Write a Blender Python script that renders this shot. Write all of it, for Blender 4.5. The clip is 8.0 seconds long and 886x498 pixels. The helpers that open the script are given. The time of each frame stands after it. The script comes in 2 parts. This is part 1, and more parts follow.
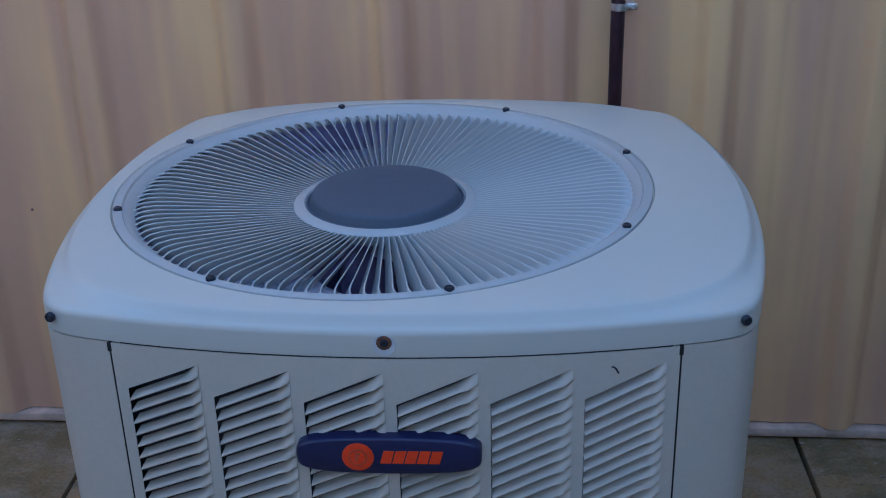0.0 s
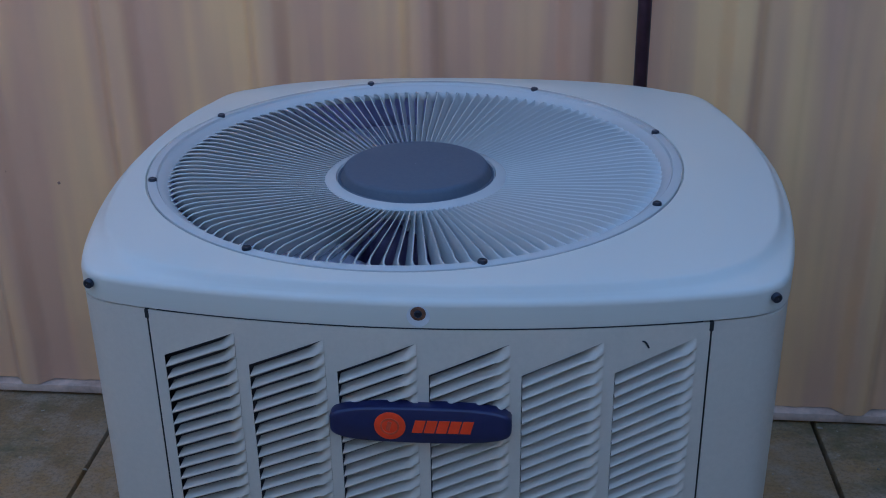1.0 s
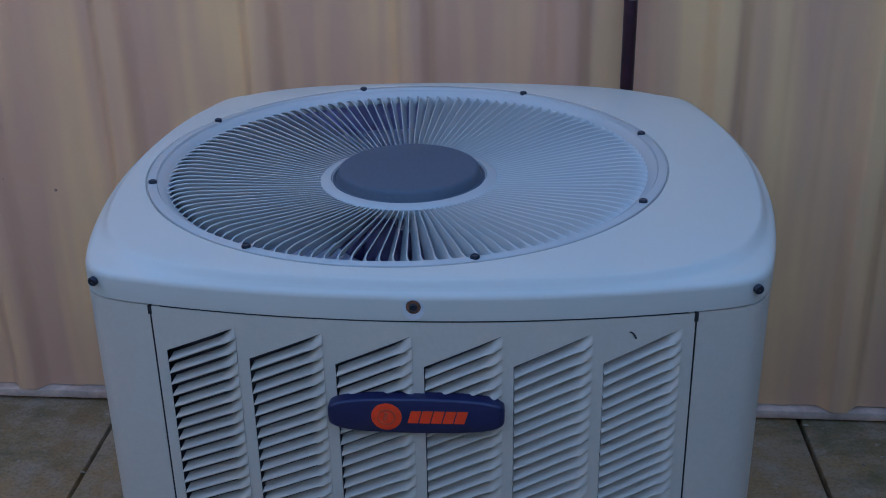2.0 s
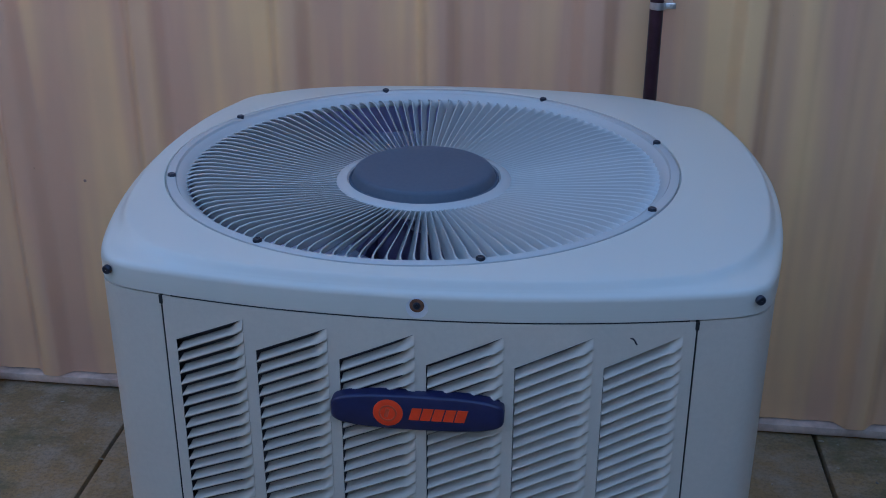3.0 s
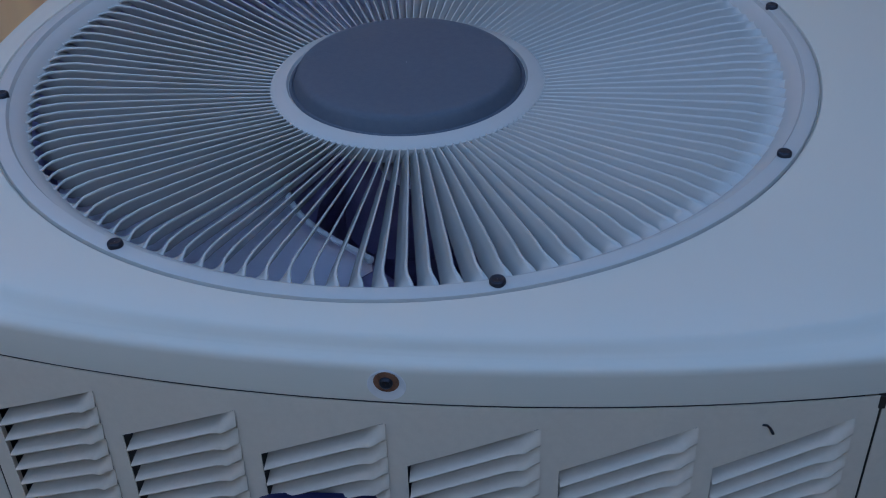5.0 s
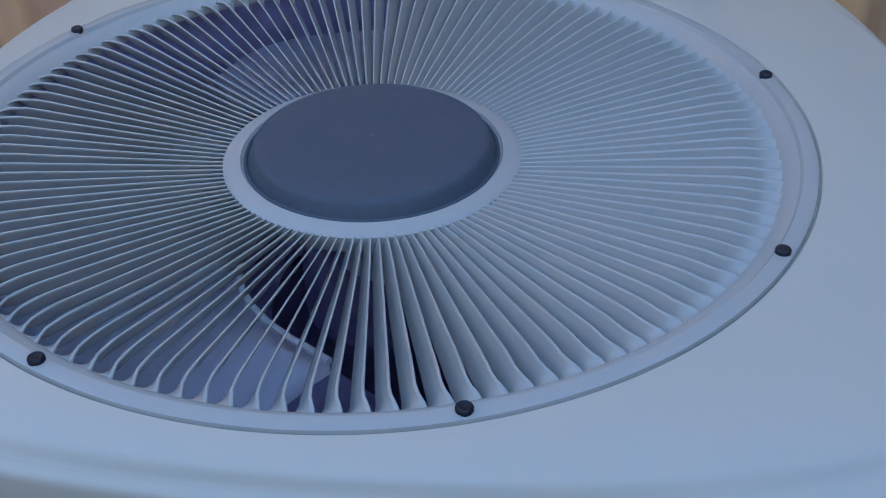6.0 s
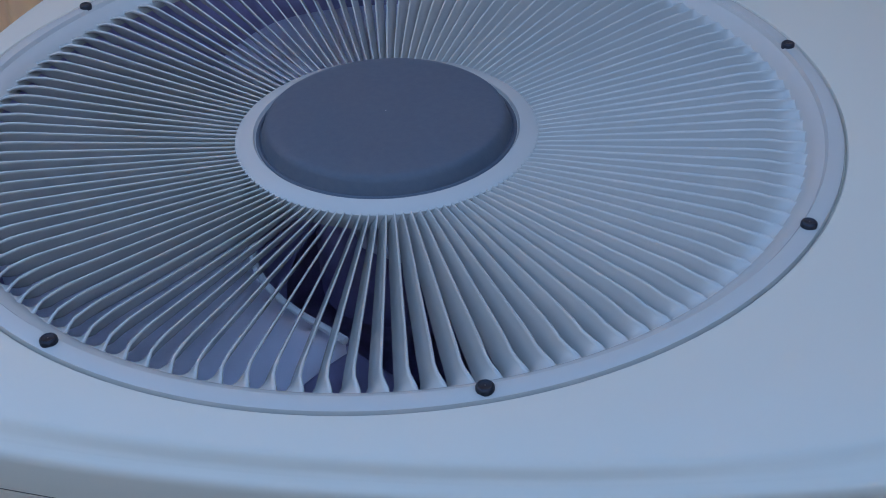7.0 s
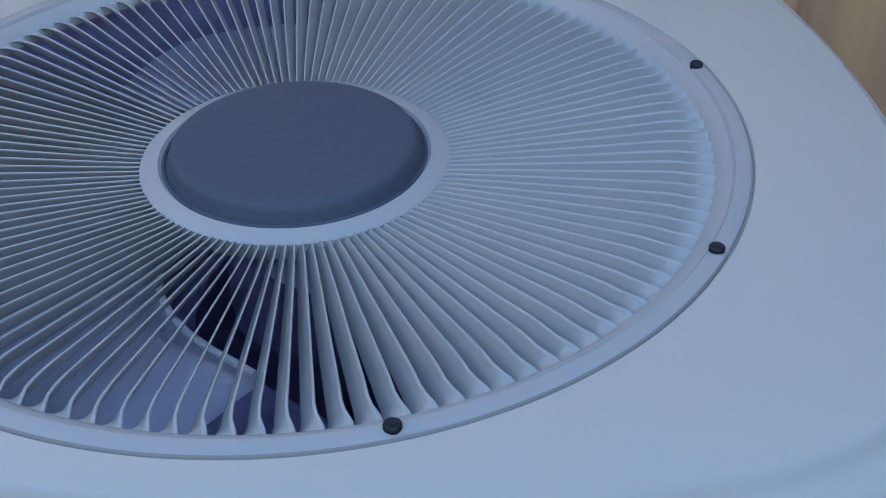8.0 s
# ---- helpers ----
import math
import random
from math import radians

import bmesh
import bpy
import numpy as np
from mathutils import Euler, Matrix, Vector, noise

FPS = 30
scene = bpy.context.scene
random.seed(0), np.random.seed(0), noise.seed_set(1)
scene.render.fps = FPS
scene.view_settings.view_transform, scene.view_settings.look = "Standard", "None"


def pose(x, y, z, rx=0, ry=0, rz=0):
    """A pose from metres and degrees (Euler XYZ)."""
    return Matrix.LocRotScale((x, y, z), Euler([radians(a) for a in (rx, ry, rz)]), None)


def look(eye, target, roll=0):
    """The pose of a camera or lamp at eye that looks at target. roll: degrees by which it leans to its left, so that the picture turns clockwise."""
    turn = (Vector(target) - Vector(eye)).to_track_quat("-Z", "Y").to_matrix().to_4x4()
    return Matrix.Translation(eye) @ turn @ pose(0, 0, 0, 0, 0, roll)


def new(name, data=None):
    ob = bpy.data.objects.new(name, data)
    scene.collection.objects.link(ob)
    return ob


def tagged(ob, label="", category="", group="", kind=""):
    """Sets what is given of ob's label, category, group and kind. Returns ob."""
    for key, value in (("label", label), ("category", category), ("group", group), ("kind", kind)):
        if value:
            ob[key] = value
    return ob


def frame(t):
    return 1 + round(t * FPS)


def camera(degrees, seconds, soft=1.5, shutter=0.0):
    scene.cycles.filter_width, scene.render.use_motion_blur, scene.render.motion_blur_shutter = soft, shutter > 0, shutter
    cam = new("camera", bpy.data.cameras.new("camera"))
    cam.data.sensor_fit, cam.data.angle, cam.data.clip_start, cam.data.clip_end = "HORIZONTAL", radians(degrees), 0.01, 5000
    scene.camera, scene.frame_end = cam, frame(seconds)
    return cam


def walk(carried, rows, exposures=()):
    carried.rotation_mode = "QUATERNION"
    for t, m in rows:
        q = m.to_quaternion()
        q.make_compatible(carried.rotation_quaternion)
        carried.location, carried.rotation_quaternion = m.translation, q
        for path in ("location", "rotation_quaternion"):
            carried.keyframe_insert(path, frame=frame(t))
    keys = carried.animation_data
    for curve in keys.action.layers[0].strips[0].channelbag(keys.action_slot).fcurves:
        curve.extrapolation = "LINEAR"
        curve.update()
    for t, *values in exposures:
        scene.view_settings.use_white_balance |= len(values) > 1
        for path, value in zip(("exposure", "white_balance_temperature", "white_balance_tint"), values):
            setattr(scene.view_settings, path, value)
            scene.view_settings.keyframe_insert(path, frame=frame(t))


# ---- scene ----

cam = camera(42.7, 8.0, soft=1.0)
PATH = [
    (0, (0.137, -1.469, 1.45), (0.009, 0.351, 0.631), -1.6),
    (0.5, (0.12, -1.489, 1.44), (0.019, 0.32, 0.592), -1.1),
    (1, (0.112, -1.491, 1.444), (-0.034, 0.317, 0.603), -0.9),
    (1.2, (0.105, -1.501, 1.446), (-0.025, 0.309, 0.606), -1.3),
    (2.3, (0.112, -1.546, 1.447), (-0.012, 0.284, 0.649), -0.9),
    (2.5, (0.099, -1.55, 1.457), (0.018, 0.291, 0.679), -0.8),
    (3, (0.146, -1.555, 1.45), (-0.044, 0.261, 0.634), 0.1),
    (3.2, (0.149, -1.545, 1.445), (-0.101, 0.262, 0.627), -0.8),
    (3.5, (0.145, -1.525, 1.441), (-0.071, 0.282, 0.612), -1.1),
    (4, (0.169, -1.44, 1.403), (-0.013, 0.345, 0.518), -2.6),
    (4.1, (0.159, -1.399, 1.4), (-0.059, 0.347, 0.448), -2.8),
    (4.2, (0.147, -1.349, 1.396), (-0.105, 0.383, 0.429), -3.0),
    (4.3, (0.12, -1.29, 1.401), (-0.132, 0.442, 0.434), -2.1),
    (4.4, (0.104, -1.226, 1.392), (-0.154, 0.518, 0.447), -1.2),
    (4.5, (0.082, -1.172, 1.375), (-0.125, 0.569, 0.413), -2.7),
    (4.6, (0.081, -1.115, 1.389), (-0.06, 0.619, 0.402), -0.6),
    (4.7, (0.102, -1.08, 1.371), (-0.042, 0.644, 0.369), -1.3),
    (4.8, (0.086, -1.041, 1.355), (-0.028, 0.641, 0.28), -1.4),
    (4.9, (0.098, -0.987, 1.361), (-0.085, 0.629, 0.197), -2.2),
    (5, (0.105, -0.943, 1.363), (-0.102, 0.658, 0.182), -2.0),
    (5.2, (0.127, -0.894, 1.365), (-0.091, 0.705, 0.184), -2.0),
    (6.3, (0.103, -0.834, 1.365), (-0.068, 0.789, 0.208), -1.1),
    (6.5, (0.103, -0.833, 1.361), (-0.083, 0.784, 0.198), -1.5),
    (7, (0.102, -0.824, 1.355), (-0.097, 0.77, 0.163), -2.2),
    (7.5, (0.105, -0.811, 1.351), (-0.064, 0.784, 0.157), -1.6),
    (7.6, (0.107, -0.81, 1.356), (-0.035, 0.784, 0.157), -1.3),
    (8, (0.116, -0.803, 1.362), (0.038, 0.804, 0.174), -0.7),
]
EXPOSE, KELVIN = 3.35, 4380
walk(cam, [(t, look(eye, target, roll)) for t, eye, target, roll in PATH],
     [(0.0, EXPOSE + 0.06, KELVIN + 90, 20), (1.0, EXPOSE, KELVIN + 50, 20), (4.0, EXPOSE - 0.02, KELVIN + 50, 20), (4.8, EXPOSE - 0.10, KELVIN + 340, 20), (5.2, EXPOSE - 0.10, KELVIN + 340, 20), (6.3, EXPOSE + 0.29, KELVIN + 470, 20), (8.0, EXPOSE + 0.29, KELVIN + 470, 20)])

# ---- light: evening shade of an added fence, a clear sky brightest to the south ----
SUN_EL, SUN_AZ = radians(3), radians(152)
world = bpy.data.worlds.new("sky")
scene.world = world
world.use_nodes = True
wt = world.node_tree
sky = wt.nodes.new("ShaderNodeTexSky")
sky.sky_type, sky.sun_disc = "NISHITA", False
sky.sun_elevation, sky.sun_rotation = SUN_EL, SUN_AZ
wt.links.new(sky.outputs[0], wt.nodes["Background"].inputs[0])
wt.nodes["Background"].inputs[1].default_value = 0.10
sun = new("sun", bpy.data.lights.new("sun", "SUN"))
sun.data.energy, sun.data.angle, sun.data.color = 3.0, radians(0.5), (1.0, 0.93, 0.82)
sun.matrix_world = look((0, 0, 0), (-math.sin(SUN_AZ) * math.cos(SUN_EL), -math.cos(SUN_AZ) * math.cos(SUN_EL), -math.sin(SUN_EL)))

# ---- materials ----


def nodes_of(name):
    m = bpy.data.materials.new(name)
    m.use_nodes = True
    t = m.node_tree
    return m, t, t.nodes["Principled BSDF"]


def world_coord(t, scale=(1, 1, 1)):
    c = t.nodes.new("ShaderNodeNewGeometry")
    mp = t.nodes.new("ShaderNodeMapping")
    mp.inputs["Scale"].default_value = scale
    t.links.new(c.outputs["Position"], mp.inputs[0])
    return mp.outputs[0]


def noise_tex(t, vec, scale, detail=4, rough=0.55):
    n = t.nodes.new("ShaderNodeTexNoise")
    n.inputs["Scale"].default_value, n.inputs["Detail"].default_value, n.inputs["Roughness"].default_value = scale, detail, rough
    t.links.new(vec, n.inputs["Vector"])
    return n.outputs["Fac"]


def ramp(t, fac, stops):
    r = t.nodes.new("ShaderNodeValToRGB")
    e = r.color_ramp.elements
    while len(e) < len(stops):
        e.new(0.5)
    for el, (p, c) in zip(e, stops):
        el.position, el.color = p, (*c, 1) if len(c) == 3 else c
    t.links.new(fac, r.inputs[0])
    return r.outputs[0]


def mix(t, fac, a, b, mode="MIX"):
    m = t.nodes.new("ShaderNodeMix")
    m.data_type, m.blend_type = "RGBA", mode
    for sock, v in ((m.inputs[0], fac), (m.inputs[6], a), (m.inputs[7], b)):
        if isinstance(v, (int, float)):
            sock.default_value = v
        elif isinstance(v, tuple):
            sock.default_value = (*v, 1)
        else:
            t.links.new(v, sock)
    return m.outputs[2]


def bump(t, bsdf, height, strength, distance):
    b = t.nodes.new("ShaderNodeBump")
    b.inputs["Strength"].default_value, b.inputs["Distance"].default_value = strength, distance
    t.links.new(height, b.inputs["Height"])
    t.links.new(b.outputs[0], bsdf.inputs["Normal"])


def painted(name, colour, dirt, rough=0.42, peel=0.15, dirt_amount=0.35, speck=1.3):
    """Powder-coated metal: a faint orange peel, dust and stains."""
    m, t, b = nodes_of(name)
    v = world_coord(t)
    big = noise_tex(t, v, 6, 5)
    fine = noise_tex(t, v, 150, 4, 0.7)
    f1 = ramp(t, big, ((0.0, (0, 0, 0)), (0.35, (dirt_amount * 0.1,) * 3), (0.80, (dirt_amount * 0.8,) * 3)))
    f2 = ramp(t, fine, ((0.25, (0, 0, 0)), (0.75, (min(1, dirt_amount * speck),) * 3)))
    c = mix(t, f1, colour, dirt)
    c = mix(t, f2, c, dirt)
    t.links.new(c, b.inputs["Base Color"])
    b.inputs["Roughness"].default_value = rough + 0.05
    if peel:
        bump(t, b, noise_tex(t, v, 420, 2), peel, 0.0006)
    return m


def plain(name, colour, rough=0.5, metal=0.0, vary=0.25, scale=25, grain=0.1):
    m, t, b = nodes_of(name)
    v = world_coord(t)
    n = noise_tex(t, v, scale, 5)
    dark = tuple(x * (1 - vary) for x in colour)
    light = tuple(min(1, x * (1 + vary)) for x in colour)
    t.links.new(ramp(t, n, ((0.3, dark), (0.7, light))), b.inputs["Base Color"])
    b.inputs["Roughness"].default_value, b.inputs["Metallic"].default_value = rough, metal
    bump(t, b, noise_tex(t, v, scale * 12, 3), grain, 0.001)
    return m


def wall_steel():
    """Tan painted siding with vertical streaks, chalky patches and a few rust specks."""
    m, t, b = nodes_of("tan_painted_steel")
    v = world_coord(t)
    streak = noise_tex(t, world_coord(t, (7, 7, 0.45)), 1.5, 2, 0.5)
    patch = noise_tex(t, v, 2.2, 3)
    c = mix(t, ramp(t, streak, ((0.43, (0, 0, 0)), (0.64, (1, 1, 1)))), (0.66, 0.412, 0.25), (0.86, 0.575, 0.27))
    c = mix(t, ramp(t, patch, ((0.4, (0, 0, 0)), (0.75, (0.5,) * 3))), c, (0.63, 0.385, 0.255))
    spots = noise_tex(t, v, 38, 3, 0.7)
    c = mix(t, ramp(t, spots, ((0.74, (0, 0, 0)), (0.80, (0.5,) * 3))), c, (0.18, 0.095, 0.06))
    t.links.new(c, b.inputs["Base Color"])
    t.links.new(ramp(t, patch, ((0.3, (0.30,) * 3), (0.7, (0.42,) * 3))), b.inputs["Roughness"])
    bump(t, b, noise_tex(t, world_coord(t, (1, 1, 0.25)), 6, 2), 0.2, 0.004)
    return m


def concrete():
    m, t, b = nodes_of("mossy_concrete")
    v = world_coord(t)
    n1, n2, n3 = noise_tex(t, v, 2.3, 6, 0.6), noise_tex(t, v, 14, 6, 0.65), noise_tex(t, v, 120, 4, 0.7)
    c = mix(t, ramp(t, n1, ((0.38, (0, 0, 0)), (0.62, (1, 1, 1)))), (0.40, 0.265, 0.11), (0.26, 0.18, 0.08))
    c = mix(t, ramp(t, n2, ((0.42, (0, 0, 0)), (0.66, (0.8,) * 3))), c, (0.40, 0.325, 0.23))
    moss = noise_tex(t, world_coord(t, (1, 1.6, 1)), 4.1, 6, 0.7)
    c = mix(t, ramp(t, moss, ((0.50, (0, 0, 0)), (0.66, (0.75,) * 3))), c, (0.13, 0.115, 0.04))
    c = mix(t, ramp(t, noise_tex(t, v, 31, 3, 0.6), ((0.66, (0, 0, 0)), (0.74, (0.6,) * 3))), c, (0.50, 0.46, 0.38))
    c = mix(t, ramp(t, n3, ((0.3, (0.45,) * 3), (0.55, (0, 0, 0)))), c, (0.07, 0.06, 0.045))
    t.links.new(c, b.inputs["Base Color"])
    b.inputs["Roughness"].default_value = 0.85
    bump(t, b, n3, 0.5, 0.003)
    return m


def soil():
    m, t, b = nodes_of("dry_grass_and_soil")
    v = world_coord(t)
    n1, n2 = noise_tex(t, v, 0.4, 6), noise_tex(t, v, 9, 6, 0.7)
    c = mix(t, ramp(t, n1, ((0.4, (0, 0, 0)), (0.6, (1, 1, 1)))), (0.13, 0.12, 0.05), (0.20, 0.16, 0.09))
    c = mix(t, n2, c, (0.07, 0.085, 0.03))
    t.links.new(c, b.inputs["Base Color"])
    b.inputs["Roughness"].default_value = 0.95
    bump(t, b, n2, 0.8, 0.03)
    return m


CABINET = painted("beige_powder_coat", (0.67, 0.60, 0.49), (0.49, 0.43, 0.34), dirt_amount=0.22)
# Same paint as CABINET in a cooler tint: skylight put into the colour.
TOP = painted("beige_sky_tint", (0.635, 0.605, 0.51), (0.52, 0.48, 0.40), rough=0.24, peel=0.0, dirt_amount=0.08, speck=0.0)
VANE = painted("beige_grille_plastic", (0.495, 0.49, 0.455), (0.44, 0.42, 0.37), rough=0.22, peel=0.0, dirt_amount=0.0, speck=0.0)
CAP = painted("slate_hub_plastic", (0.070, 0.087, 0.120), (0.12, 0.135, 0.155), rough=0.58, peel=0.3, dirt_amount=0.3)
SCREW = plain("dark_screw_steel", (0.035, 0.037, 0.05), 0.45, 0.6)
RUST = plain("rust", (0.16, 0.075, 0.04), 0.9, 0.0, 0.4, 160)
FADED = plain("faded_screw_paint", (0.27, 0.17, 0.13), 0.7)
WASHER = plain("pale_washer", (0.62, 0.61, 0.60), 0.5)
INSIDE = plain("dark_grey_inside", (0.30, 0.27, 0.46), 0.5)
# Pale violet for an added liner that brightens the dim interior.
FINS = plain("fill_light_fins", (0.50, 0.45, 0.68), 0.45, 0.0, 0.15, 60)
# Near-black puts the shade behind the louvers into the coil's colour.
COIL = plain("shade_black_coil", (0.045, 0.045, 0.06), 0.5, 0.0)
BLADE = plain("dull_aluminium_blade", (0.88, 0.85, 0.95), 0.28, 0.30, 0.02, 14)
# White bead: the bright arc of reflected light put into the colour.
BEAD = plain("glint_bead", (0.95, 0.95, 0.95), 0.25, 0.1, 0.02, 40, 0.0)
NAVY = plain("navy_badge_plastic", (0.022, 0.022, 0.075), 0.38, 0, 0.12, 60, 0.05)
ORANGE = plain("orange_badge_paint", (0.90, 0.062, 0.006), 0.45, 0, 0.08, 80, 0.05)
EMBLEM = plain("faded_orange_relief", (0.62, 0.085, 0.03), 0.5, 0, 0.2, 80)
SIDING = wall_steel()
# SOUTH boards are pale to bounce light, EAST dark to hold it back.
SOUTH = plain("pale_bounce_boards", (0.46, 0.36, 0.26), 0.85, 0, 0.2, 3)
EAST = plain("light_block_boards", (0.15, 0.125, 0.10), 0.85, 0, 0.3, 3)
TRIM = plain("pale_base_trim", (0.56, 0.43, 0.33), 0.7, 0, 0.3, 22, 0.3)
GAP = plain("dark_gap", (0.02, 0.018, 0.016), 0.9)
LITTER = plain("dry_leaf_scraps", (0.34, 0.29, 0.21), 0.8, 0, 0.6, 40)
CONCRETE = concrete()
SOIL = soil()
PIPE = plain("dark_brown_pipe", (0.034, 0.013, 0.022), 0.38, 0, 0.5, 30, 0.35)
ZINC = plain("galvanised_clamp", (0.72, 0.74, 0.76), 0.28, 0.95, 0.15, 90)
PVC = plain("white_pvc", (0.78, 0.79, 0.80), 0.3, 0, 0.06, 20)
TOY_DARK = plain("dark_purple_plastic", (0.018, 0.008, 0.022), 0.5)
TOY_RED = plain("red_plastic", (0.07, 0.007, 0.012), 0.5)
TOY_GREEN = plain("green_plastic", (0.06, 0.42, 0.05), 0.4)

# ---- mesh helpers ----


def mesh_of(name, bm, material, sharp=38):
    me = bpy.data.meshes.new(name)
    bmesh.ops.recalc_face_normals(bm, faces=bm.faces)
    bm.to_mesh(me)
    bm.free()
    me.materials.append(material)
    me.shade_smooth()
    me.set_sharp_from_angle(angle=radians(sharp))
    return me


def part(name, bm, material, parent=None, label="", sharp=38):
    ob = new(name, mesh_of(name, bm, material, sharp))
    if parent is not None:
        ob.parent = parent
    return tagged(ob, label)


def piece(name, mesh, parent, m):
    ob = new(name, mesh)
    ob.parent = parent
    ob.matrix_basis = m
    return ob


def thing(name, label, category, at=(0, 0, 0), group="", kind=""):
    ob = new(name)
    ob.location = at
    return tagged(ob, label, category, group, kind)


def loft(bm, rings, closed=True, cap_ends=False):
    """Bridges rings of equal length with quads."""
    vs = [[bm.verts.new(p) for p in ring] for ring in rings]
    n = len(vs[0])
    for a, b in zip(vs, vs[1:]):
        for i in range(n if closed else n - 1):
            j = (i + 1) % n
            bm.faces.new((a[i], a[j], b[j], b[i]))
    if cap_ends:
        bm.faces.new(vs[0])
        bm.faces.new(vs[-1])
    return vs


def circle(cx, cy, r, z, n):
    return [(cx + r * math.cos(2 * math.pi * i / n), cy + r * math.sin(2 * math.pi * i / n), z) for i in range(n)]


def lathe(profile, n=64, cx=0, cy=0, closed_profile=False):
    """Turns (radius, z) pairs round the z axis."""
    bm = bmesh.new()
    prof = list(profile) + ([profile[0]] if closed_profile else [])
    loft(bm, [circle(cx, cy, max(r, 0.0004), z, n) for r, z in prof])
    bmesh.ops.remove_doubles(bm, verts=bm.verts, dist=1e-6)
    return bm


def box(bm, x0, x1, y0, y1, z0, z1, bevel=0.0, segments=2):
    made = bmesh.ops.create_cube(bm, size=1)["verts"]
    for v in made:
        v.co = Vector(((x0 + x1) / 2 + v.co.x * (x1 - x0), (y0 + y1) / 2 + v.co.y * (y1 - y0), (z0 + z1) / 2 + v.co.z * (z1 - z0)))
    if bevel:
        edges = list({e for v in made for e in v.link_edges})
        bmesh.ops.bevel(bm, geom=edges, offset=bevel, segments=segments, affect="EDGES", profile=0.5)
    return bm


def tube(points, radius, n=16):
    """A round bar along a list of points."""
    bm = bmesh.new()
    rings = []
    for i, p in enumerate(points):
        a, b = Vector(points[max(i - 1, 0)]), Vector(points[min(i + 1, len(points) - 1)])
        q = (b - a).to_track_quat("Z", "X")
        rings.append([Vector(p) + q @ Vector((radius * math.cos(2 * math.pi * k / n), radius * math.sin(2 * math.pi * k / n), 0)) for k in range(n)])
    loft(bm, rings, cap_ends=True)
    return bm


# ---- the plan ----
TOPZ = 0.893                 # the cover's flat top over the paving
FX, FY = -0.045, 0.0         # the fan's axis
HX, HY, BOW, SIDE_BOW = 0.455, 0.415, 0.33, 0.42
WALL_Y = 0.740
RIB = 0.318
WALL_TURN = pose(0.4, WALL_Y + 0.010, 0, 0, 0, -1.1) @ pose(-0.4, -WALL_Y, 0)   # the wall stands a little askew to the unit


def taper(x, y):
    """The case narrows a little towards its back."""
    k = max(0.0, y) / 0.4
    return x * (1 - 0.022 * k), y * (1 - 0.02 * k)


def outline(hx, hy, p, z, n=192):
    """A square with bowed sides and rounded corners."""
    ring, front = [], p
    for i in range(n):
        p = front
        th = 2 * math.pi * i / n
        c, s = abs(math.cos(th)), abs(math.sin(th))

        def reach(h, c, s, bow):
            if s < 1e-6:
                return h / c
            return (-c + math.sqrt(c * c + 4 * bow * s * s * h)) / (2 * bow * s * s)
        if th < math.pi:
            p = min(p, 28)
        r = (reach(hx, c, s, SIDE_BOW) ** -p + reach(hy, s, c, BOW) ** -p) ** (-1 / p)
        ring.append((*taper(r * math.cos(th), r * math.sin(th)), z))
    return ring


# ---- ground, paving, wall ----


def build_ground():
    bm = bmesh.new()
    bmesh.ops.create_grid(bm, x_segments=40, y_segments=40, size=400)
    ob = part("ground", bm, SOIL)
    ob.location = (0, 0, -0.03)
    tagged(ob, "dry patchy grass and bare soil reaching to the horizon", "ground", kind="structure")


def build_paving():
    pav = thing("pavement", "weathered mossy concrete slabs along the foot of the metal wall", "pavement", kind="structure")
    bm = box(bmesh.new(), -4.0, 4.0, -2.6, WALL_Y + 0.12, -0.10, -0.022)
    part("bedding", bm, GAP, pav)
    slab = mesh_of("slab", box(bmesh.new(), 0.004, 1.586, -2.5, WALL_Y + 0.08, -0.10, 0.0, 0.006), CONCRETE)
    for k in range(-2, 3):
        piece("slab", slab, pav, pose(-0.825 + 1.59 * k, 0, 0.0008 * k))


def rib_profile():
    """One sheet of siding from lap to lap: three tall rounded ribs and low stiffening ribs between them, as (x, forward)."""
    def hump(c, half, flat, high, n):
        pts = []
        for i in range(n + 1):
            k = 0.5 - 0.5 * math.cos(math.pi * i / n)
            pts.append((c - half + (half - flat) * i / n, high * k))
        return pts + [(2 * c - x, d) for x, d in reversed(pts)]
    pts = [(0.0, 0.0016), (0.012, 0.0014), (0.016, 0.0)]
    for k in range(3):
        c = 0.138 + RIB * k
        pts += [(c - 0.054, 0.0)] + hump(c, 0.050, 0.014, 0.030, 8) + [(c + 0.054, 0.0)]
        if k < 2:
            for d in (0.115, 0.195):
                pts += [(c + d - 0.024, 0.0)] + hump(c + d, 0.022, 0.004, 0.0026, 4) + [(c + d + 0.024, 0.0)]
    return pts + [(3 * RIB + 0.004, 0.0)]


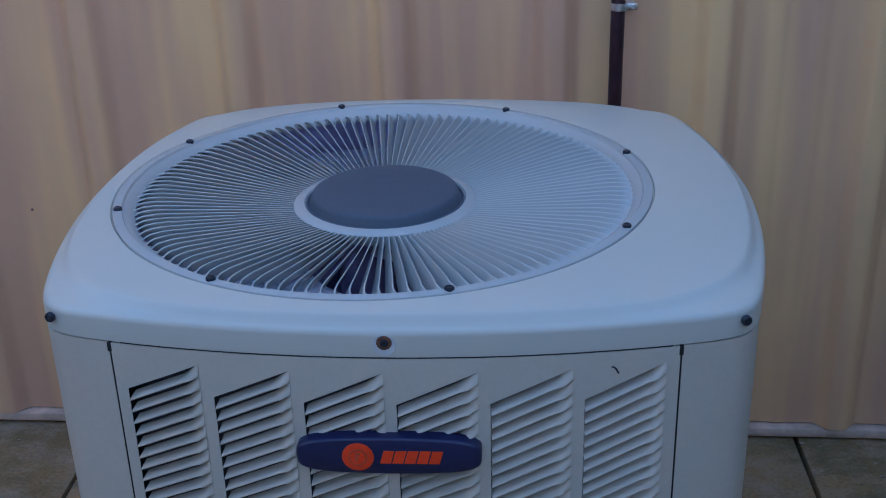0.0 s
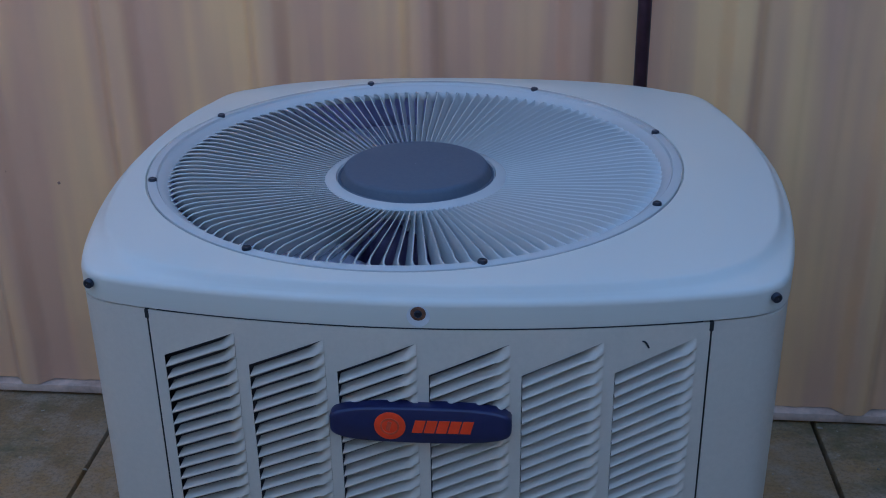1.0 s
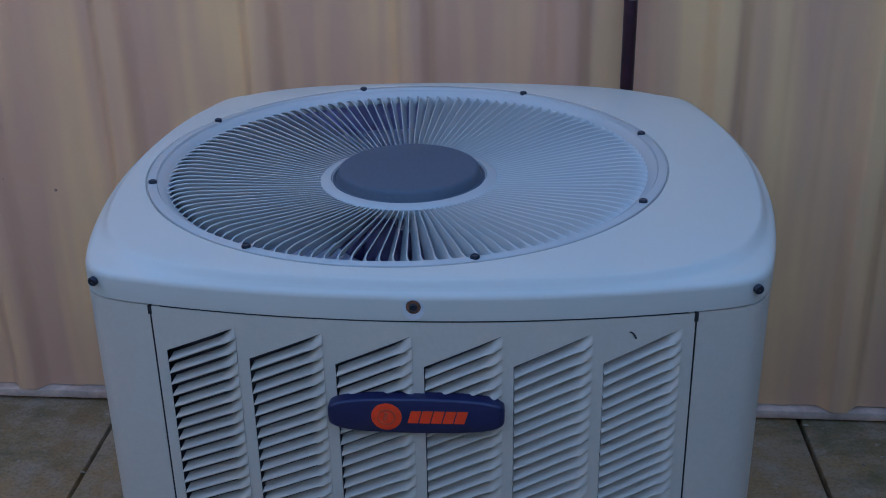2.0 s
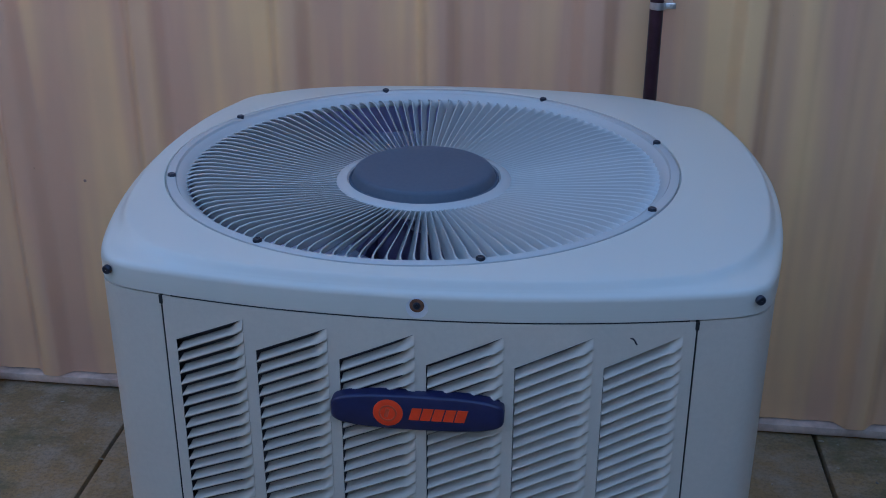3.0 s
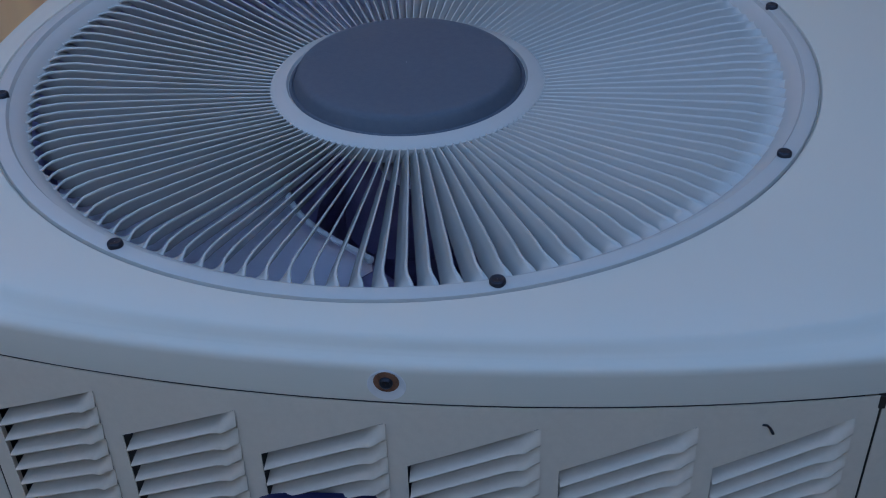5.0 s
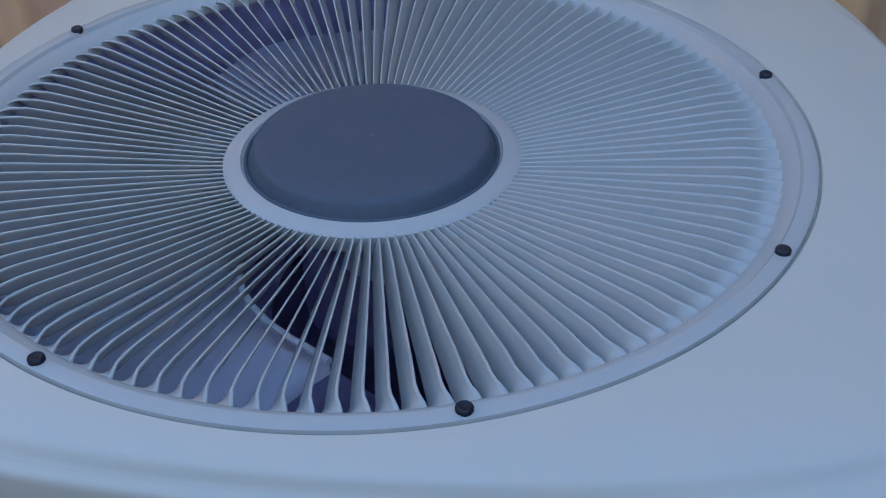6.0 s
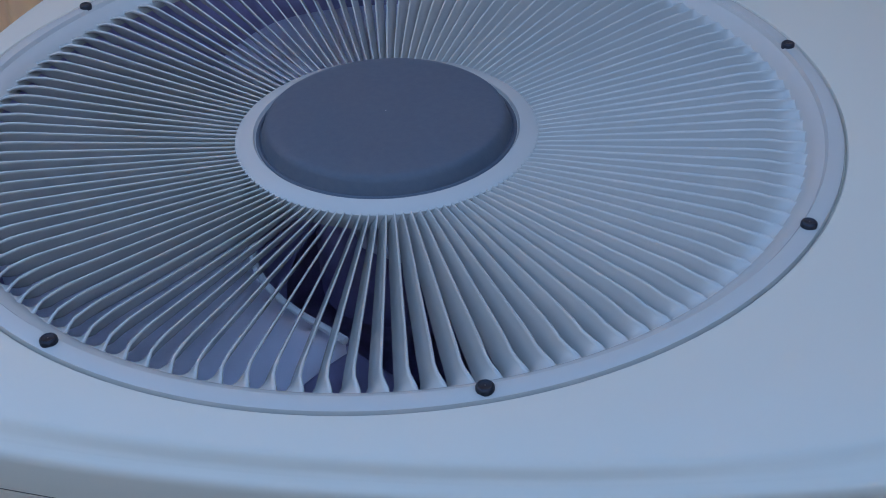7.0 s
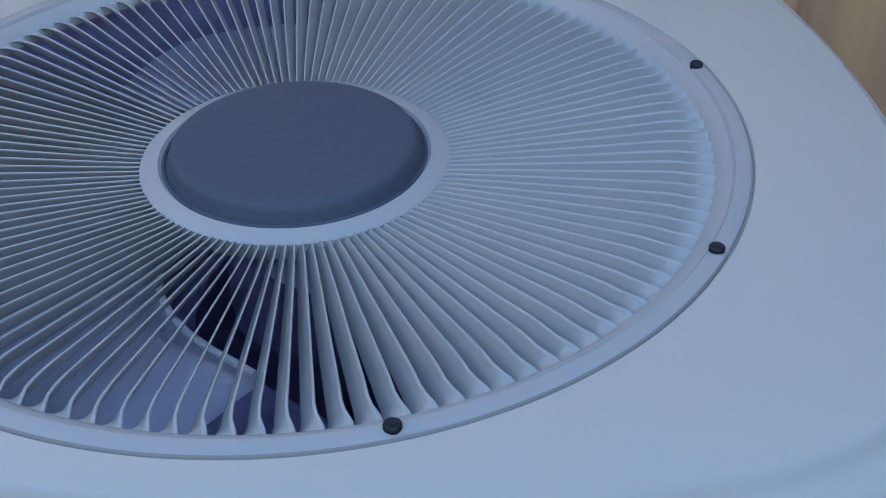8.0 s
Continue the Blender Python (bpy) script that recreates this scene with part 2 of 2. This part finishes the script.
def build_wall():
    wall = thing("wall_north", "tan ribbed metal siding wall with rust spots and faded streaks", "wall", kind="structure")
    wall.matrix_basis = WALL_TURN
    bm = box(bmesh.new(), -4.6, 4.6, WALL_Y + 0.006, WALL_Y + 0.16, 0.008, 2.3)
    part("backing", bm, GAP, wall)
    prof = rib_profile()
    levels = [0.0285, 0.033, 0.6, 1.2, 1.8, 2.3]
    bm = bmesh.new()
    rings = [[(x, -d - 0.002, z) for x, d in prof] + [(x, -d, z) for x, d in reversed(prof)] for z in levels]
    loft(bm, rings, cap_ends=True)
    sheet = mesh_of("wall_panel", bm, SIDING, 40)
    for k in range(-5, 5):
        x = 0.393 + 3 * RIB * k
        if -4.7 < x < 4.0:
            piece("wall_panel", sheet, wall, pose(x, WALL_Y, 0))
    # Three unseen fences, added only to block or bounce the light.
    tagged(part("bounce_screen_west", box(bmesh.new(), -3.12, -3.0, -3.79, WALL_Y - 0.12, -0.03, 2.8), SOUTH), "unseen pale screen added to bounce light from the west", "wall", kind="structure")
    tagged(part("block_screen_east", box(bmesh.new(), 2.1, 2.22, -3.79, WALL_Y - 0.12, -0.03, 2.8), EAST), "unseen dark screen added to hold back light from the east", "wall", kind="structure")
    tagged(part("light_screen_south", box(bmesh.new(), -9, 9, -3.95, -3.8, -0.03, 2.65), SOUTH), "unseen pale screen added across the south to shape the light", "wall", kind="structure")
    trim = part("baseboard", box(bmesh.new(), -4.6, 4.6, WALL_Y - 0.028, WALL_Y + 0.004, 0.006, 0.026, 0.002), TRIM)
    trim.matrix_basis = WALL_TURN
    tagged(trim, "pale dusty base trim strip under the siding", "trim", kind="structure")
    head = lathe([(0.0, 0.003), (0.002, 0.0028), (0.0031, 0.002), (0.0033, 0.0)], 12)
    screw = mesh_of("wall_screw", head, FADED)
    spots = [(-0.92, 0.535), (0.98, 0.30), (-1.31, 0.535), (1.29, 0.30)]
    for x, z in spots:
        piece("wall_screw", screw, wall, pose(x, WALL_Y - 0.002, z, 90))


# ---- the condensing unit ----


def dome(r):
    """Height of the vanes' upper edge over the cover's top, by radius."""
    return float(np.interp(r, (0.11, 0.127, 0.300, 0.312, 0.320, 0.328, 0.335, 0.341, 0.346), (-0.030, -0.028, -0.0078, -0.0068, -0.0069, -0.0082, -0.0108, -0.0140, -0.0165)))


def build_cover(unit):
    n = 192
    up = [outline(HX - a, HY - a, p, TOPZ - z, n) for a, p, z in ((0.004, 32, 0.0448), (0.0, 32, 0.0448), (0.0, 32, 0.0200), (0.001, 31, 0.0155), (0.004, 28, 0.0128), (0.007, 22, 0.0116))]
    up += [outline(HX - a, HY - b, p, TOPZ - z, n) for a, b, p, z in ((0.0085, 0.0078, 15, 0.0106), (0.0100, 0.0090, 11, 0.0094), (0.0118, 0.0105, 9.6, 0.0072), (0.0135, 0.0120, 8.9, 0.0046), (0.0152, 0.0135, 8.5, 0.0024), (0.0170, 0.0150, 8.2, 0.0009), (0.0195, 0.0172, 8.0, 0.0001))]
    up += [circle(FX, FY, r, TOPZ + z, n) for r, z in ((0.3705, 0.0), (0.3698, -0.001), (0.3690, -0.004), (0.3660, -0.004), (0.350, -0.006), (0.3485, -0.030))]
    bm = bmesh.new()
    loft(bm, up)
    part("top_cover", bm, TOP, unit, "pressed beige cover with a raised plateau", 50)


def build_grille(unit):
    g = part("fan_grille", lathe([(0.3385, -0.020), (0.3385, -0.0140), (0.3400, -0.0120), (0.3440, -0.0075), (0.3490, -0.0035), (0.3535, -0.0022), (0.3555, 0.0012), (0.3645, 0.0016), (0.3672, 0.0004), (0.3680, -0.003), (0.3680, -0.0038), (0.345, -0.014)], 160), VANE, unit,
             "beige moulded ring with radial vanes")
    g.location = (FX, FY, TOPZ)
    part("hub_ring", lathe([(0.100, -0.029), (0.1115, -0.027), (0.113, -0.0245), (0.1255, -0.0265), (0.1285, -0.029), (0.1285, -0.042), (0.100, -0.042)], 128), VANE, g)
    part("hub_cap", lathe([(0.0, -0.0112), (0.05, -0.0113), (0.094, -0.0118), (0.0985, -0.0124), (0.1010, -0.0140), (0.1028, -0.0170), (0.1062, -0.0262), (0.1072, -0.0270), (0.1078, -0.0258), (0.1092, -0.0252), (0.1105, -0.0262), (0.1112, -0.0285), (0.1112, -0.036)], 128), CAP, g, "slate blue flat-topped hub cap with a fine rim groove", 30)
    # one vane, leaning so that its upper edge leads anticlockwise
    rs = [0.1265, 0.14, 0.17, 0.21, 0.25, 0.28, 0.30, 0.310, 0.317, 0.322, 0.326, 0.330, 0.333, 0.336, 0.338, 0.340, 0.342]
    bm = bmesh.new()
    rings = []
    for r in rs:
        deep = float(np.interp(r, (0.126, 0.15, 0.30, 0.342), (0.0100, 0.0140, 0.0190, 0.0185)))
        lean = radians(float(np.interp(r, (0.126, 0.2, 0.322, 0.330, 0.336, 0.3400), (23, 24, 24, 32, 53, 80))))
        z = dome(r) - 0.5 * deep * math.cos(min(lean, radians(27)))
        z = float(np.interp(r, (0.322, 0.3400), (z, -0.0125)) if r > 0.322 else z)
        th = float(np.interp(r, (0.126, 0.30, 0.342), (0.0009, 0.0012, 0.0016)))
        a = Vector((0, math.sin(lean), math.cos(lean)))
        w = Vector((0, math.cos(lean), -math.sin(lean)))
        mid = Vector((r, 0, z))
        ring = []
        for along, side in ((0.5, -0.8), (0.5, 0.8), (0.45, 1.6), (0.37, 1.5), (0.30, 1), (-0.2, 1), (-0.5, 0.6), (-0.5, -0.6), (-0.2, -1), (0.30, -1), (0.37, -1.5), (0.45, -1.6)):
            sag = -0.0016 * (along - 0.5) ** 2
            ring.append(mid + a * (along * deep) + w * (side * th / 2 + sag))
        rings.append(ring)
    loft(bm, rings, cap_ends=True)
    vane = mesh_of("vane", bm, VANE, 60)
    for k in range(124):
        piece("vane", vane, g, pose(0, 0, 0, 0, 0, 360 * (k + 0.13) / 124 - 4.95))


def screw_mesh(r=0.0058):
    prof = [(0.0, 0.0030), (r * 0.62, 0.0030), (r * 0.72, 0.0034), (r * 0.92, 0.0028), (r, 0.0018), (r, -0.002)]
    return mesh_of("screw", lathe(prof, 16), SCREW)


def build_fan(unit):
    fan = part("fan", lathe([(0.0, -0.060), (0.062, -0.060), (0.068, -0.065), (0.070, -0.10), (0.070, -0.19), (0.0, -0.19)], 48), INSIDE, unit, "dark grey motor with pale aluminium blades at rest")
    fan.location = (FX, FY, TOPZ)
    # a swept blade; added: a pale bead for the glint along its curved leading edge, a dark flange bent down before it
    # for the dim zone there
    bm, front = bmesh.new(), bmesh.new()
    rings, nose, lip = [], [], []
    for i in range(29):
        r = 0.06 + 0.268 * i / 28
        lead = radians(float(np.interp(r, (0.06, 0.10, 0.135, 0.158, 0.173, 0.187, 0.199, 0.209, 0.227, 0.28, 0.328), (-165, -154, -140, -124, -112, -101, -93, -90, -94, -101, -106))))
        wide = radians(float(np.interp(r, (0.06, 0.14, 0.328), (58, 72, 82))))
        high = -0.050 - 0.05 * (r - 0.06)
        ring = []
        for j in range(17):
            q = (j / 16) ** 1.3 * wide
            z = -0.036 + 0.55 * r * q
            z = high - 0.010 * math.log(1 + math.exp(-z / 0.010))
            ring.append((r * math.cos(lead - q), r * math.sin(lead - q), z))
        rings.append(ring)
        lip.append(Vector(ring[0]) + Vector((0, 0, 0.003)))
        nose.append([(r * math.cos(lead + q), r * math.sin(lead + q), ring[0][2] - 0.0006 - 0.9 * r * q) for q in (0.0, 0.05, 0.12, 0.20, 0.29)])
    loft(bm, rings, closed=False)
    loft(front, nose, closed=False)
    for shape in (bm, front):
        bmesh.ops.solidify(shape, geom=shape.faces[:], thickness=0.0018)
    blade, flange = mesh_of("blade", bm, BLADE, 60), mesh_of("dim_flange", front, INSIDE, 60)
    edge = mesh_of("glint_edge", tube(lip[6:16], 0.0036, 8), BEAD)
    for k in range(3):
        piece("blade", blade, fan, pose(0, 0, 0, 0, 0, 120 * k))
        piece("dim_flange", flange, fan, pose(0, 0, 0, 0, 0, 120 * k))
        piece("glint_edge", edge, fan, pose(0, 0, 0, 0, 0, 120 * k))
    part("shroud", lathe([(0.347, -0.012), (0.345, -0.05), (0.338, -0.25), (0.345, -0.265), (0.352, -0.25), (0.352, -0.012)], 96, FX, FY), INSIDE, unit, "dark grey fan shroud").location = (0, 0, TOPZ)


def build_body(unit):
    z0, z1 = 0.055, TOPZ - 0.0471
    n = 384
    ins = 0.0015
    ring = [Vector(p) for p in outline(HX - ins, HY - ins, 40, 0, n)]

    def shell(name, path, label=""):
        """A bent sheet, 14 mm deep at its folded edges, along a path seen from above."""
        inner = [v * (1 - 0.014 / v.length) for v in path]
        bm = bmesh.new()
        loft(bm, [[(v.x, v.y, z) for v in (*path, *reversed(inner))] for z in (z0, z1 - 0.002, z1)], cap_ends=True)
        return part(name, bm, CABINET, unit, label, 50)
    e, f = 0.3182, 0.300
    fy, sx_ = HY - ins - BOW * e * e, HX - ins - SIDE_BOW * f * f
    for kx in (-1, 1):
        for ky in (-1, 1):
            mid = [v for v in ring if v.x * kx > e + 0.002 and v.y * ky > f + 0.002]
            mid.sort(key=lambda v: abs(v.x))
            shell("corner_post", [Vector((*taper(kx * e, ky * fy), 0)), *mid, Vector((*taper(kx * sx_, ky * f), 0))])
        side = [Vector((*taper(kx * (HX - ins - SIDE_BOW * y * y), y), 0)) for y in np.linspace(-f + 0.003, f - 0.003, 24)]
        shell("side_panel", side)
    shell("back_panel", [Vector((*taper(x, HY - ins - BOW * x * x), 0)) for x in np.linspace(-e + 0.003, e - 0.003, 24)])
    bm = bmesh.new()
    loft(bm, [outline(HX - 0.012, HY - 0.012, 40, z, 96) for z in (0.03, 0.06)], cap_ends=True)
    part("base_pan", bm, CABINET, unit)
    # outer face of the coil, coloured as dark as the shade between the louvers
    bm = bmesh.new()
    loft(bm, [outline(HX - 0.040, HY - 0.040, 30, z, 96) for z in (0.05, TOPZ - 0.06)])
    part("coil", bm, COIL, unit, "finned coil behind the louvers, shade put into its near-black colour")
    # liner added inside the coil, pale so that it throws light back
    bm = bmesh.new()
    loft(bm, [outline(HX - 0.046, HY - 0.046, 30, z, 96) for z in (0.062, TOPZ - 0.06)])
    part("coil_liner", bm, FINS, unit, "pale violet liner added inside the coil to lift the dim interior")


def front_y(x):
    return -HY + BOW * x * x


def build_front(unit):
    """The louvred front panel: six columns of slanting louvers."""
    z0, z1 = 0.060, TOPZ - 0.0471
    wid, pitch, rise, rows = 0.0882, 0.0158, 0.0395, 43
    lefts = [-0.3015 + 0.1028 * k for k in range(6)]
    ztop = TOPZ - 0.1045
    zbot = ztop - pitch * rows
    bm = bmesh.new()

    def sheet(xa, xb, low, high, cols):
        pts = [(xa + (xb - xa) * i / cols, i / cols) for i in range(cols + 1)]
        t = 0.0012
        loft(bm, [[(x, front_y(x), low(u)), (x, front_y(x), high(u)), (x, front_y(x) + t, high(u)), (x, front_y(x) + t, low(u))] for x, u in pts], cap_ends=True)
    edges = [-0.3150] + [v for x in lefts for v in (x, x + wid)] + [0.3155]
    for a, b in zip(edges[::2], edges[1::2]):
        sheet(a, b, lambda u: z0, lambda u: z1, 2)
    for x in lefts:
        sheet(x, x + wid, lambda u: ztop + rise * u, lambda u: z1, 8)
        sheet(x, x + wid, lambda u: z0, lambda u: zbot + rise * u, 8)
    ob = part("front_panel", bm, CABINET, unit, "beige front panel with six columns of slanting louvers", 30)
    # one louver: lower edge flush, upper edge pressed inward, closing to the sheet at one end
    bm = bmesh.new()
    us = [0.012, 0.08, 0.2, 0.35, 0.5, 0.62, 0.72, 0.79, 0.85, 0.90, 0.95, 1.0, 1.022]
    rings = []
    d = 0.0135
    opened = [(-0.0012, 0.0), (-0.0018, 0.0011), (-0.0004, 0.0023), (0.35 * d, 0.0037), (0.7 * d, 0.0048), (d, 0.0058)]
    closed = [(-0.0006, 0.0), (-0.0018, 0.0012), (-0.0022, 0.0030), (-0.0014, 0.0075), (-0.0008, 0.0118), (-0.0006, 0.0158)]
    for u in us:
        k = float(np.interp(u, (0, 0.70, 0.80, 0.90, 1), (0, 0, 0.18, 0.66, 1)))
        x, z = wid * u, rise * u
        sec = [(p[0] * (1 - k) + q[0] * k, p[1] * (1 - k) + q[1] * k) for p, q in zip(opened, closed)]
        tip = 0.0032 * math.exp(-((u - 0.90) / 0.065) ** 2)   # the pressed end stands proud like a tooth
        sec = [(y - tip * w, h) for (y, h), w in zip(sec, (0.2, 1.0, 1.0, 0.55, 0.15, 0.0))]
        rings.append([(x, y, z + h) for y, h in sec] + [(x, y + 0.0008, z + h - 0.0008) for y, h in reversed(sec)])
    loft(bm, rings, cap_ends=True)
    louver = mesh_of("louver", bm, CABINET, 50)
    for x in lefts:
        turn = math.degrees(math.atan(2 * BOW * (x + wid / 2)))
        for k in range(rows):
            piece("louver", louver, ob, pose(x, front_y(x), ztop - pitch * (k + 1), 0, 0, turn))
    yn = front_y(0.245) - 0.0004
    nick = tube([(0.2405, yn, TOPZ - 0.0655), (0.2435, yn, TOPZ - 0.0660), (0.2455, yn, TOPZ - 0.0680), (0.2485, yn, TOPZ - 0.0735)], 0.0010, 6)
    part("chipped_mark", nick, SCREW, ob)


def build_badge(unit):
    y = front_y(0) - 0.0005
    n = 48
    shape = []
    hw, hh = 0.1030, 0.0237
    for i in range(n):
        th = 2 * math.pi * i / n
        c, s = math.cos(th), math.sin(th)
        x = hw * math.copysign(abs(c) ** 0.42, c)
        z = hh * math.copysign(abs(s) ** 0.45, s) * (1 - 0.16 * (x / hw) ** 2)
        shape.append((x, z))
    bm = bmesh.new()
    loft(bm, [[(x * k, d, z * (k if k > 0.99 else k - 0.03)) for x, z in shape] for k, d in ((1.0, 0.004), (1.0, -0.008), (0.995, -0.0105), (0.975, -0.0125), (0.93, -0.0132))], cap_ends=True)
    b = part("badge", bm, NAVY, unit, "navy plastic badge with an orange disc and slanted bars", 50)
    b.location = (-0.003, y, TOPZ - 0.163)
    disc = lathe([(0.0, 0.0012), (0.0160, 0.0012), (0.0178, 0.0006), (0.0178, -0.002)], 40)
    d = part("emblem_disc", disc, ORANGE, b, "orange emblem disc")
    d.matrix_basis = pose(-0.0338, -0.0132, 0.0, 90)
    ring = lathe([(0.0088, 0.0), (0.0088, 0.0010), (0.0108, 0.0010), (0.0108, 0.0)], 32)
    r = part("emblem_ring", ring, EMBLEM, b)
    r.matrix_basis = pose(-0.0338, -0.0144, 0.0, 90)
    s = part("emblem_stroke", box(bmesh.new(), -0.0035, 0.0012, -0.0008, 0.0008, -0.006, 0.006, 0.0006, 1), EMBLEM, b)
    s.matrix_basis = pose(-0.0338, -0.0146, 0.0, 0, 15, 0)
    for k in range(5):
        bm = bmesh.new()
        w, h, sl = 0.0120, 0.0160, 0.0045
        x = -0.0095 + 0.0135 * k
        quad = [(x, -h / 2), (x + w, -h / 2), (x + w + sl, h / 2), (x + sl, h / 2)]
        loft(bm, [[(px, d, pz) for px, pz in quad] for d in (-0.0128, -0.0141)], cap_ends=True)
        part("wordmark_bar", bm, ORANGE, b)


def build_unit():
    unit = thing("air_conditioner", "weathered beige outdoor air conditioner with round fan grille on top", "air conditioner", (0, 0, 0))
    build_cover(unit)
    build_grille(unit)
    build_fan(unit)
    build_body(unit)
    build_front(unit)
    build_badge(unit)
    head, small = screw_mesh(), screw_mesh(0.0046)
    for k in range(8):
        a = radians(-22.5 - 4.95 + 45 * k)
        piece("screw", head, unit, pose(FX + 0.36 * math.cos(a), FY + 0.36 * math.sin(a), TOPZ + 0.0018))
    for x, turn in ((-0.387, -17), (0.387, 17), (-0.003, 0)):
        y = -0.3635 if abs(x) > 0.1 else -HY
        piece("screw", head if abs(x) > 0.1 else small, unit, pose(x, y, TOPZ - (0.0250 if abs(x) > 0.1 else 0.0270), 90, 0, turn))
    w = part("screw_washer", lathe([(0.0, 0.0004), (0.0125, 0.0004), (0.0135, -0.001)], 24), WASHER, unit, "pale washer")
    w.matrix_basis = pose(-0.003, -HY, TOPZ - 0.0305, 90)
    r = part("rust_ring", lathe([(0.0, 0.0010), (0.0082, 0.0010), (0.0094, -0.001)], 20), RUST, unit, "ring of rust")
    r.matrix_basis = pose(-0.003, -HY, TOPZ - 0.0270, 90)
    for sx in (-1, 1):
        x = sx * 0.3165
        part("seam_backing", box(bmesh.new(), x - 0.0014, x + 0.0014, front_y(x) + 0.0022, front_y(x) + 0.005, 0.06, TOPZ - 0.0483), GAP, unit)
        tab = box(bmesh.new(), x - 0.0024, x + 0.0024, front_y(x) - 0.0008, front_y(x) + 0.004, TOPZ - 0.0580, TOPZ - 0.0468, 0.0005, 1)
        part("seam_notch", tab, GAP, unit)
    return unit


# ---- small things by the wall ----


def build_pipe():
    p = thing("wall_pipe", "dark brown pipe running up the metal wall behind the unit", "pipe", (0.3290, WALL_Y - 0.052, 0))
    part("pipe", tube([(0.0012 * math.sin(z * 2.3) + 0.0015 * (z - 1), 0.002 * math.sin(z * 3.1), z) for z in np.linspace(0, 2.25, 36)], 0.0135, 20), PIPE, p)
    z = 0.983
    c = part("clamp", lathe([(0.0138, -0.007), (0.0156, -0.007), (0.0160, -0.002), (0.0160, 0.003), (0.0156, 0.007), (0.0138, 0.007)], 28, closed_profile=True), ZINC, p, "shiny galvanised pipe clamp")
    c.location = (0.003, 0, z)
    part("clamp_ear", box(bmesh.new(), 0.013, 0.034, -0.006, 0.0, -0.006, 0.006, 0.0015), ZINC, c)
    bolt = part("clamp_bolt", lathe([(0.0, 0.006), (0.004, 0.006), (0.0045, 0.004), (0.0045, -0.002)], 8), ZINC, c)
    bolt.matrix_basis = pose(0.025, -0.006, 0, 90)
    part("clamp_strut", box(bmesh.new(), 0.014, 0.030, -0.002, 0.058, -0.005, 0.005, 0.001), ZINC, c)


def build_pvc():
    p = thing("pvc_pipe", "short white plastic pipe end sticking out of the wall", "pipe", (-1.252, WALL_Y + 0.042, 0.226))
    bm = lathe([(0.0360, -0.001), (0.0360, 0.054), (0.0372, 0.056), (0.0455, 0.056), (0.0470, 0.0545), (0.0470, 0.006), (0.0455, 0.004), (0.0430, 0.004), (0.0430, -0.001)], 44)
    ob = part("pipe_stub", bm, PVC, p)
    ob.matrix_basis = pose(0, 0, 0, 90)
    # Near-black lining puts the shade of the open bore into the colour.
    inner = part("pipe_inside", lathe([(0.0, 0.012), (0.0358, 0.012), (0.0358, 0.052)], 32), TOY_DARK, p, "near-black bore lining, the shade inside the pipe put into its colour")
    inner.matrix_basis = pose(0, 0, 0, 90)


def build_toy():
    t = thing("toy", "small dark purple plastic toy with red end and green cap", "toy", (-1.226, 0.715, 0))
    body = box(bmesh.new(), -0.085, 0.016, -0.022, 0.024, 0.0, 0.056, 0.012, 3)
    box(body, -0.070, 0.018, -0.016, 0.022, 0.042, 0.074, 0.012, 3)
    part("body", body, TOY_DARK, t)
    part("red_end", box(bmesh.new(), 0.014, 0.046, -0.018, 0.018, 0.034, 0.070, 0.011, 3), TOY_RED, t, "dull red end")
    part("red_stripe", box(bmesh.new(), -0.066, -0.010, -0.0185, -0.010, 0.040, 0.048, 0.002, 1), TOY_RED, t)
    for x, mat in ((0.008, TOY_GREEN), (-0.062, TOY_DARK)):
        w = part("green_cap" if mat is TOY_GREEN else "side_cap", lathe([(0.0, 0.007), (0.008, 0.007), (0.0125, 0.0055), (0.0150, 0.002), (0.0150, -0.008), (0.0, -0.008)], 24), mat, t, "bright green round cap" if mat is TOY_GREEN else "")
        w.matrix_basis = pose(x, -0.026, 0.022, 90)


def build_litter():
    """Scraps of dry leaf and paint flakes lying on the slabs."""
    rng = random.Random(5)
    bm = bmesh.new()
    for _ in range(80):
        x, y = (rng.uniform(-1.75, -0.50), rng.uniform(-0.5, 0.70)) if rng.random() < 0.7 else (rng.uniform(0.5, 1.5), rng.uniform(-0.3, 0.70))
        if rng.random() < 0.5:
            y = 0.70 - abs(rng.gauss(0, 0.09))
        r, a = rng.uniform(0.002, 0.0065), rng.uniform(0, 6.28)
        low = [Vector((x + r * k * math.cos(a + q), y + r * k * 0.6 * math.sin(a + q), 0.0)) for q, k in ((0, 1.3), (1.2, 0.7), (2.4, 0.9), (3.6, 1.2), (5.0, 0.6))]
        loft(bm, [low, [v + Vector((0, 0, rng.uniform(0.0008, 0.003))) for v in low]], cap_ends=True)
    ob = part("leaf_litter", bm, LITTER)
    ob.location = (0, 0, 0.0005)
    tagged(ob, "small pale dry leaf scraps lying on the concrete", "litter", kind="stuff")


build_ground()
build_wall()
build_unit()
build_pipe()
build_pvc()
build_toy()
build_litter()
build_paving()
